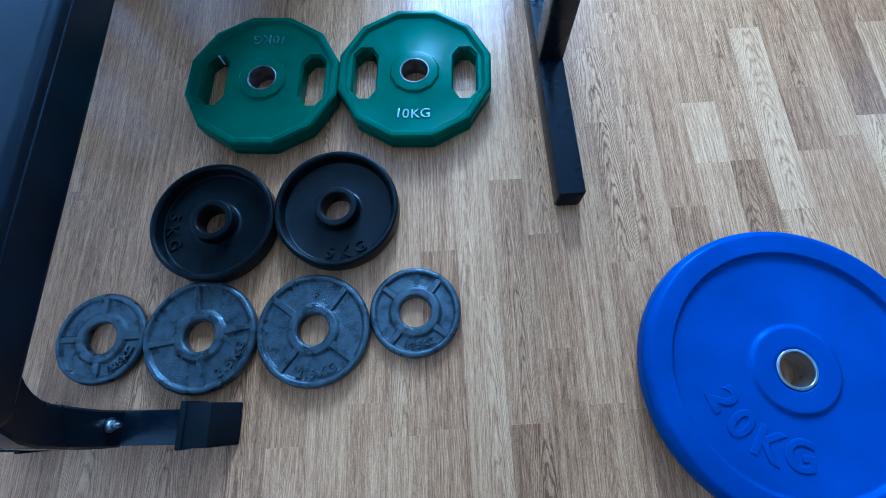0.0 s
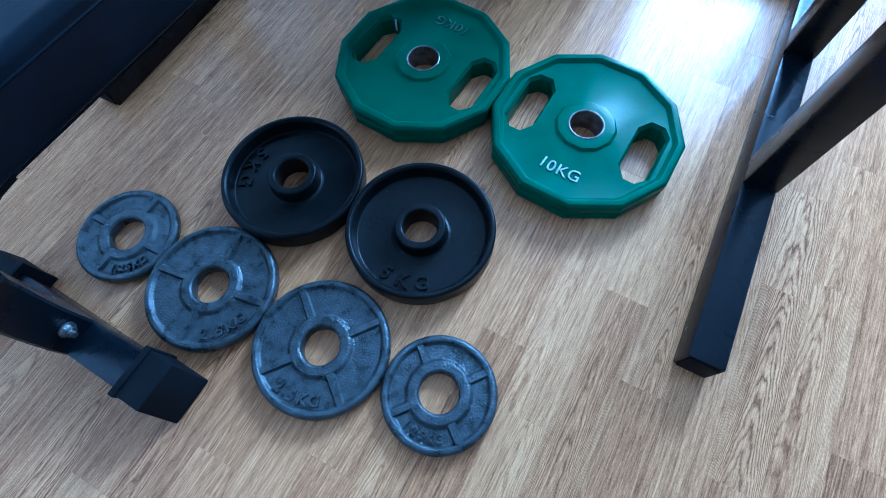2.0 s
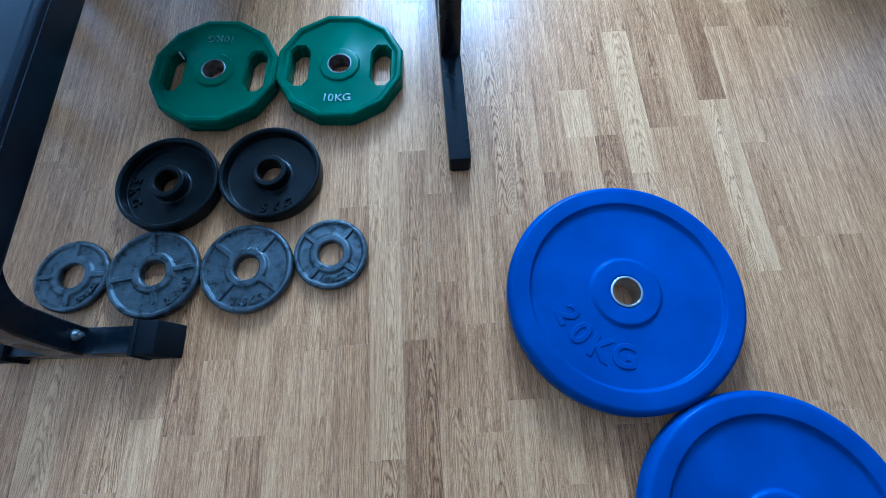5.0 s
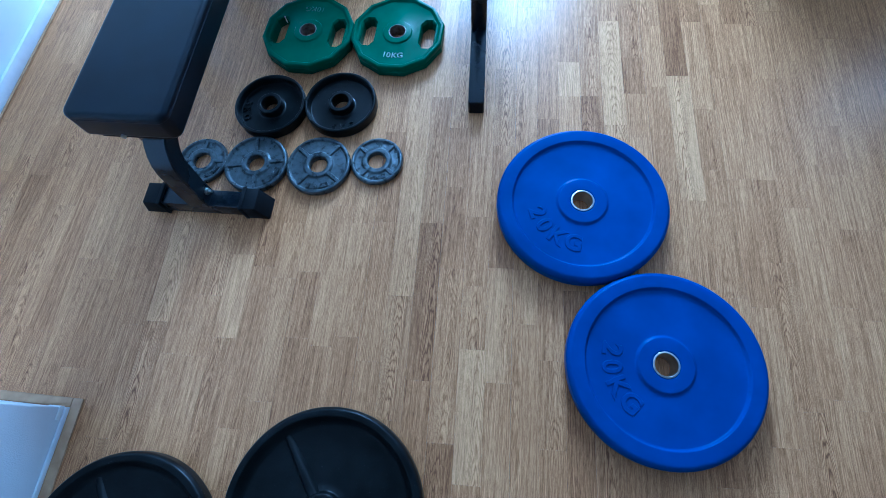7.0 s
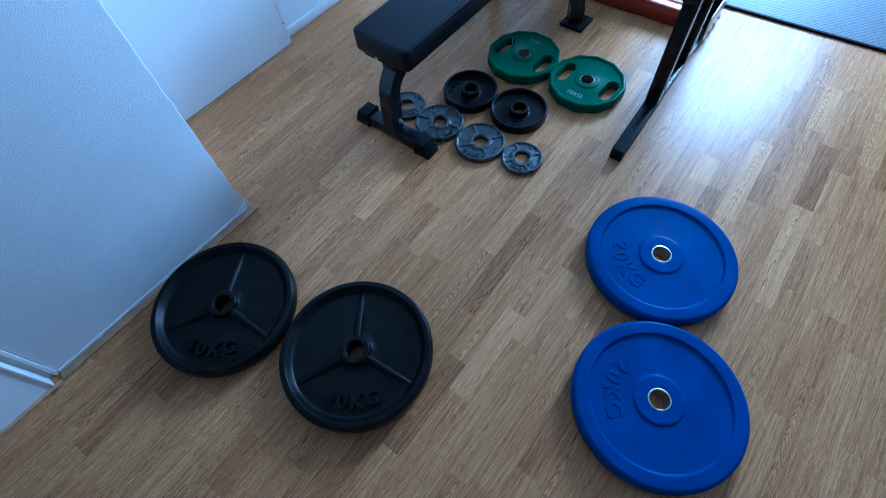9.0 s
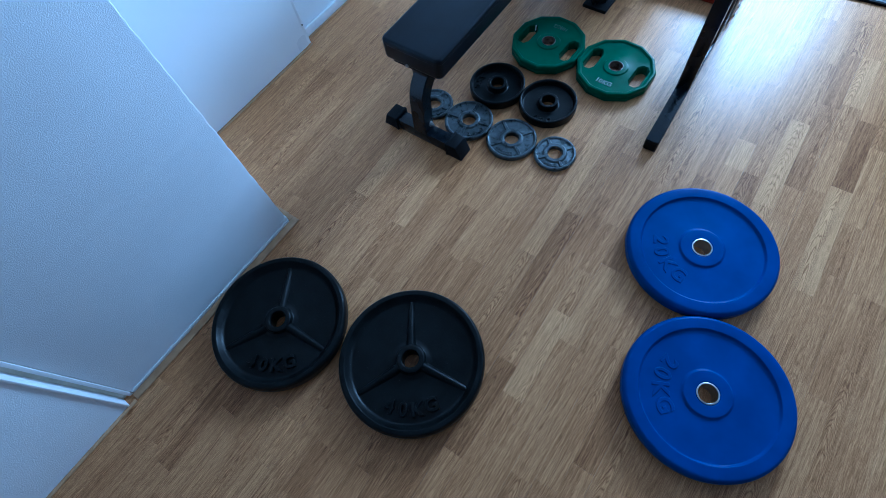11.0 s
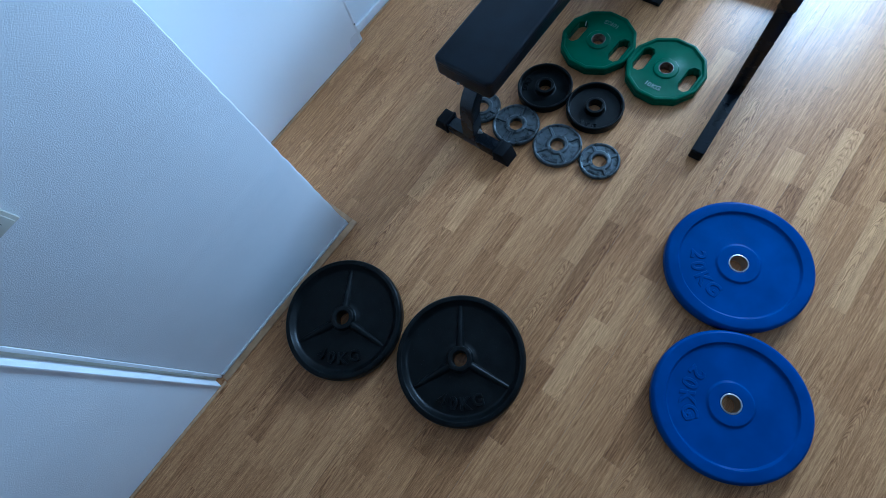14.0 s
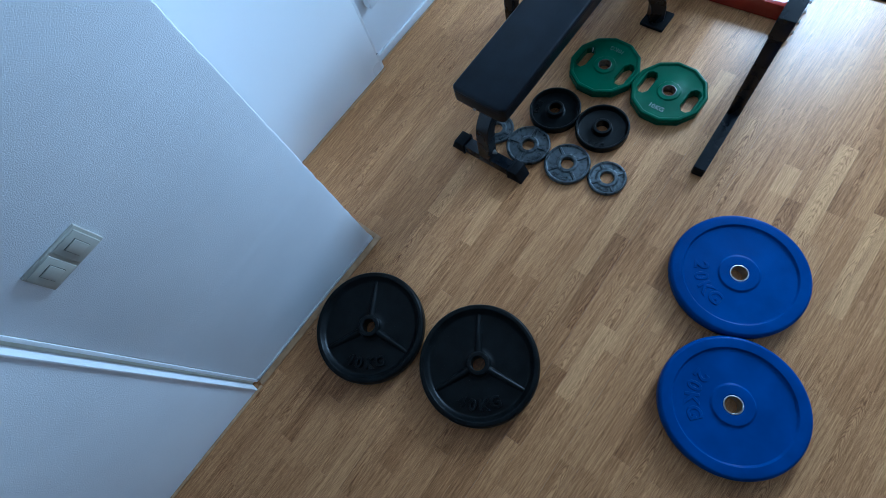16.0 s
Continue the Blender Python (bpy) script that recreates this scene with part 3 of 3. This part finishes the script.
for x0, x1 in ((0.036, 0.098), (0.328, 0.386)):
    cap = boxed(x0, x1, 0.547, 0.611, 0.0005, 0.062, bevel=0.003)
    s = -1 if x0 < 0.2 else 1
    for v in cap.verts:
        if s * (v.co.x - (x0 + x1) / 2) > 0:
            v.co.x += s * (0.010 if v.co.z < 0.012 else 0.008 if v.co.z < 0.03 else -0.012)
    box(cap, x0 - 0.001 if s > 0 else x1 - 0.009, x0 + 0.009 if s > 0 else x1 + 0.001, 0.5445, 0.6135, 0.0005, 0.0645, bevel=0.002)
    part("end_cap", cap, RUBBER, bench, "black rubber end cap")
bolt = bmesh.new()
cylinder(bolt, (0.2425, 0.582, 0.086), (1, 0, 0), 0.0105, 0.003, 20)
cylinder(bolt, (0.247, 0.582, 0.086), (1, 0, 0), 0.0075, 0.007, 6)
cylinder(bolt, (0.253, 0.582, 0.086), (1, 0, 0), 0.004, 0.008, 12)
part("bolt", bolt, STEEL, bench, "zinc-plated bolt with nut and washer")
screw = bmesh.new()
cylinder(screw, (0.186, 0.5805, 0.3385), (0, 1, 0), 0.0058, 0.006, 12)
part("screw", screw, STEEL, bench, "small bright screw head")
for s in (-1, 1):
    arc = []
    for k in range(13):
        a = k / 12 * math.pi / 2
        arc.append((BX + s * (0.035 + 0.19 * math.sin(a)), 1.552 - 0.17 * (1 - math.sin(a)), 0.05 + 0.225 * math.cos(a)))
    arc.append((BX + s * 0.225, 1.552, 0.012))
    part("rear_leg", sweep(arc, 0.031, 0.031, (-s * 0.66, 0.75, 0)), POWDER, bench)
    part("foot_pad", boxed(BX + s * 0.235 - 0.054, BX + s * 0.235 + 0.054, 1.498, 1.606, 0.0005, 0.016, bevel=0.003), RUBBER, bench, "square black rubber foot")

# ---- rack ----
rack = thing("weight_rack", "black square-tube weight rack with a red cross bar", "weight rack", at=pose(0.949, 0.939, 0, 0, 0, 2.5) @ pose(-0.9485, -0.945, 0))
for x0 in (0.925, -0.103):
    x1 = x0 + 0.047
    foot = part("foot", boxed(x0, x1, 0.945, 1.97, 0.0005, 0.05, bevel=0.003), POWDER, rack)
    part("foot_plug", boxed(x0 + 0.004, x1 - 0.004, 0.9425, 0.9455, 0.004, 0.046, bevel=0.001), RUBBER, foot)
    part("front_post", boxed(x0, x1, 1.222, 1.272, 0.0502, 0.445, bevel=0.003), POWDER, rack)
    part("rear_post", boxed(x0, x1, 1.498, 1.548, 0.0502, 0.445, bevel=0.003), POWDER, rack)
    part("arm", boxed(x0 - 0.003, x1 + 0.003, 1.214, 1.84, 0.4452, 0.527, bevel=0.003), POWDER, rack)
    part("upright", boxed(x0, x1, 1.83, 1.89, 0.0502, 1.9, bevel=0.003), POWDER, rack)
    out = x1 if x0 > 0 else x0
    s = 1 if x0 > 0 else -1
    part("gusset", boxed(min(out, out + s * 0.005), max(out, out + s * 0.005), 1.68, 1.91, 0.004, 0.14, bevel=0.0015), STEEL, rack, "steel joint plate")
    for yy, zz in ((1.70, 0.03), (1.76, 0.03), (1.82, 0.03), (1.88, 0.03), (1.85, 0.11)):
        b = bmesh.new()
        cylinder(b, (out + s * 0.009, yy, zz), (1, 0, 0), 0.009, 0.009, 6)
        part("bolt", b, STEEL, rack, "zinc-plated hexagon bolt")
part("rear_stay", boxed(0.635, 0.682, 1.8235, 1.87, 0.0005, 0.6, bevel=0.003), POWDER, rack)
part("rear_stay", boxed(0.352, 0.399, 1.8235, 1.87, 0.0005, 0.6, bevel=0.003), POWDER, rack)
# unseen slabs on rods, added to keep window light off the floor by the bench
for k in range(5):
    part("shade_slab", boxed(0.17, 0.61, 1.872, 2.02, 0.15 + 0.062 * k, 0.208 + 0.062 * k, bevel=0.004), RUBBER, rack, "unseen black slab added to shade the floor")
for x0 in (0.24, 0.54):
    rod = bmesh.new()
    cylinder(rod, (x0, 1.946, 0.46), (0, 0, 1), 0.012, 0.915, 20)
    part("slab_rod", rod, STEEL, rack, "unseen steel rod through the shading slabs")
part("cross_bar", boxed(-0.0555, 0.9245, 1.763, 1.823, 0.004, 0.078, bevel=0.004), RED, rack, "glossy red steel cross bar")

# ---- mat and sofa ----
bm = boxed(-1.4, 0.0, 0.013, 1.2, 0.0005, 0.010, bevel=0.003)
floor_mat = tagged(part("floor_mat", bm, MAT, None), "grey rubber exercise mat with a woven relief and dark edge", "floor mat")
floor_mat.matrix_basis = pose(1.608, 2.05, 0, 0, 0, 3.9)
part("edge_strip", boxed(-1.4, 0.0, 0.0, 0.0125, 0.0005, 0.011, bevel=0.002), RUBBER, floor_mat, "black edge strip")

sofa = thing("sofa", "dark brown upholstered sofa on short legs", "sofa")
part("body", boxed(1.63, 2.9, 2.062, 2.70, 0.05, 0.40, bevel=0.02, seg=4), BROWN, sofa)
part("backrest", boxed(1.63, 2.9, 1.86, 2.06, 0.05, 0.84, bevel=0.03, seg=4), BROWN, sofa)
for x0 in (1.632, 2.748):
    part("armrest", boxed(x0, x0 + 0.15, 2.062, 2.69, 0.401, 0.62, bevel=0.03, seg=4), BROWN, sofa)
for x0 in (1.784, 2.266):
    part("seat_cushion", boxed(x0, x0 + 0.48, 2.064, 2.71, 0.401, 0.50, bevel=0.03, seg=4), BROWN, sofa)
for xx, yy in ((1.655, 1.885), (2.87, 1.89), (1.655, 2.67), (2.87, 2.67)):
    b = bmesh.new()
    cylinder(b, (xx, yy, 0.0275), (0, 0, 1), 0.017, 0.054, 18)
    part("leg", b, RUBBER, sofa, "short dark leg")

# ---- wall fittings ----
sw = thing("light_switch", "ivory double light switch on the plastered wall", "light switch")
part("frame", boxed(0.0005, 0.009, -0.610, -0.459, 0.982, 1.059, bevel=0.002), IVORY, sw)
for y0 in (-0.605, -0.532):
    rocker = part("rocker_frame", boxed(0.009, 0.0135, y0, y0 + 0.065, 0.987, 1.054, bevel=0.002), IVORY, sw)
    part("gap", boxed(0.0135, 0.0142, y0 + 0.016, y0 + 0.049, 1.002, 1.039), DARKLINE, rocker)
    part("rocker", boxed(0.0137, 0.0165, y0 + 0.017, y0 + 0.048, 1.003, 1.038, bevel=0.001), IVORY, rocker)
meter = thing("plug_timer", "white plug-in timer with a small dark display", "plug timer")
part("case", boxed(WEST + 0.0005, WEST + 0.045, 0.80, 0.868, 0.30, 0.40, bevel=0.008, seg=3), PLASTIC, meter)
part("display", boxed(WEST + 0.045, WEST + 0.0465, 0.817, 0.851, 0.345, 0.37), SCREEN, meter, "small dark display")
outlet = thing("wall_socket", "white wall socket above the baseboard", "wall socket")
part("plate", boxed(WEST + 0.0005, WEST + 0.011, 0.925, 1.005, 0.25, 0.33, bevel=0.003), PLASTIC, outlet)
part("well", lathe([(0.019, 0.0, 0), (0.022, 0.0, 0), (0.022, 0.003, 0.001), (0.019, 0.003, 0.001)], 32), PLASTIC, outlet).matrix_basis = pose(WEST + 0.0105, 0.965, 0.29, 0, 90, 0)

# ---- the floor's staves ----
STAVE, FIRST = 0.0642, 0.0578
TURNED = pose(0.764, 0.353, 0, 0, 0, 1.75) @ pose(-0.764, -0.353, 0)
# joints of the staves by row, and the print's tone north of each: p pale, d dark, m between
KNOWN = {
    -10: ((0.510, "m"),), -9: ((0.899, "m"),), -3: ((0.418, "p"),), -2: ((0.632, "m"),), -1: ((-0.638, "m"), (0.089, "m")),
    1: ((0.253, "p"),), 2: ((-0.808, "d"), (0.055, "d"), (0.171, "m")), 3: ((-0.585, "d"), (-0.2, "m"), (0.168, "m")), 4: ((0.220, "p"),),
    5: ((0.003, "m"), (0.417, "d")), 6: ((-1.0, "p"), (-0.632, "m"), (0.388, "m")), 7: ((-0.411, "m"), (0.409, "m")), 8: ((-0.65, "d"), (0.213, "m"), (0.61, "m")),
    9: ((0.557, "m"),), 10: ((0.182, "m"), (0.564, "d"), (0.86, "m")), 11: ((-0.41, "m"), (0.048, "m"), (0.355, "p"), (0.775, "p")),
    12: ((-0.6, "d"), (-0.2, "m"), (0.144, "d"), (0.566, "m"), (0.991, "p")), 13: ((-0.3, "d"), (0.006, "m"), (0.435, "m")), 14: ((-0.077, "p"), (0.226, "m")),
    15: ((0.15, "p"), (0.443, "d"), (1.274, "m")), 16: ((-0.25, "m"), (0.297, "m"), (1.135, "m")), 17: ((0.55, "d"), (0.916, "m"), (1.347, "m")),
    18: ((-0.14, "d"), (1.0, "p"), (1.131, "m")), 19: ((0.7, "d"), (1.002, "m"), (1.320, "m"), (1.862, "d")), 20: ((0.9, "p"), (1.3, "m"), (1.624, "p")),
    21: ((1.014, "d"), (1.15, "m"), (1.416, "d"), (1.7, "m")), 22: ((1.448, "p"), (1.713, "m")), 23: ((0.41, "m"), (0.661, "p"), (1.081, "d"), (1.4, "m")),
    24: ((0.391, "m"), (0.757, "m"), (1.296, "d"), (1.458, "m")), 25: ((1.074, "m"),), 26: ((1.288, "d"), (1.5, "m")), 27: ((0.3, "p"), (0.648, "m"), (1.073, "m")), 29: ((0.752, "m"),),
}
TONE = {"p": 0.84, "d": 0.16}
dice = random.Random(7)
shapes = {}


def stave_points(length, seam):
    g, c = 0.00005, 0.00012
    w, l = STAVE - 2 * g, length - 2 * g
    low = [(g, g, -0.006), (w + g, g, -0.006), (w + g, l + g, -0.006), (g, l + g, -0.006)]
    mid = [(x, y, -c) for x, y, _ in low]
    if seam:    # the bevelled edge where one board meets the next
        low, mid = [[(max(x, 0.0003), y, z) for x, y, z in p] for p in (low, mid)]
    c0 = c + (0.0004 if seam else 0)
    top = [(g + c0, g + c, 0), (w + g - c, g + c, 0), (w + g - c, l + g - c, 0), (g + c0, l + g - c, 0)]
    faces = [(8, 9, 10, 11)] + [(i, (i + 1) % 4, 4 + (i + 1) % 4, 4 + i) for i in range(4)] + [(4 + i, 4 + (i + 1) % 4, 8 + (i + 1) % 4, 8 + i) for i in range(4)]
    return low + mid + top, faces


def stave_mesh(length, seam):
    if (length, seam) not in shapes:
        data = bpy.data.meshes.new("stave")
        v, f = stave_points(length, seam)
        data.from_pydata(v, [], f)
        data.materials.append(FLOOR)
        shapes[length, seam] = data
    return shapes[length, seam]


rest_v, rest_f = [], []
rows_low, rows_high = int(math.floor((WEST - 0.02 - FIRST) / STAVE)), int(math.ceil((EAST - FIRST) / STAVE))
for row in range(rows_low - 3, rows_high + 3):
    x = FIRST + row * STAVE
    joints, y = [], SOUTH - dice.uniform(0, 0.3)
    fixed = dict(KNOWN.get(row, ()))
    while y < NORTH:
        joints.append(round(y, 2))
        y += dice.choice((0.2, 0.24, 0.28, 0.32, 0.36, 0.4))
    joints.append(round(NORTH + 0.1, 2))
    joints[0] = max(joints[0], round(SOUTH - 0.12, 2))
    for k in fixed:
        joints = [j for j in joints if abs(j - k) > 0.13] + [k]
    for k, l in zip(sorted(fixed), sorted(fixed)[1:]):
        if l - k < 0.46:
            joints = [j for j in joints if not k < j < l]
    joints.sort()
    for a, c in zip(joints, joints[1:]):
        length = round(c - a, 3)
        near = (-0.05 < x < 1.85 and -0.85 < (a + c) / 2 < 1.8) or (-0.6 < x <= -0.05 and 0.0 < (a + c) / 2 < 1.3)
        if near:
            ob = new("stave", stave_mesh(length, row % 3 == 1))
            ob.parent, ob.matrix_basis = floor, TURNED @ pose(x, a, 0)
            tone = TONE.get(fixed.get(a, "m"), dice.choice((0.4, 0.46, 0.5, 0.53, 0.58)))
            ob.color = (tone, tone, tone, 1)
        else:
            v, f = stave_points(length, row % 3 == 1)
            n = len(rest_v)
            rest_v += [(p[0] + x, p[1] + a, p[2]) for p in v]
            rest_f += [tuple(i + n for i in q) for q in f]
data = bpy.data.meshes.new("far_staves")
data.from_pydata(rest_v, [], rest_f)
data.materials.append(FLOOR_FAR)
far = new("far_staves", data)
far.parent, far.matrix_basis = floor, TURNED
tagged(far, kind="stuff")
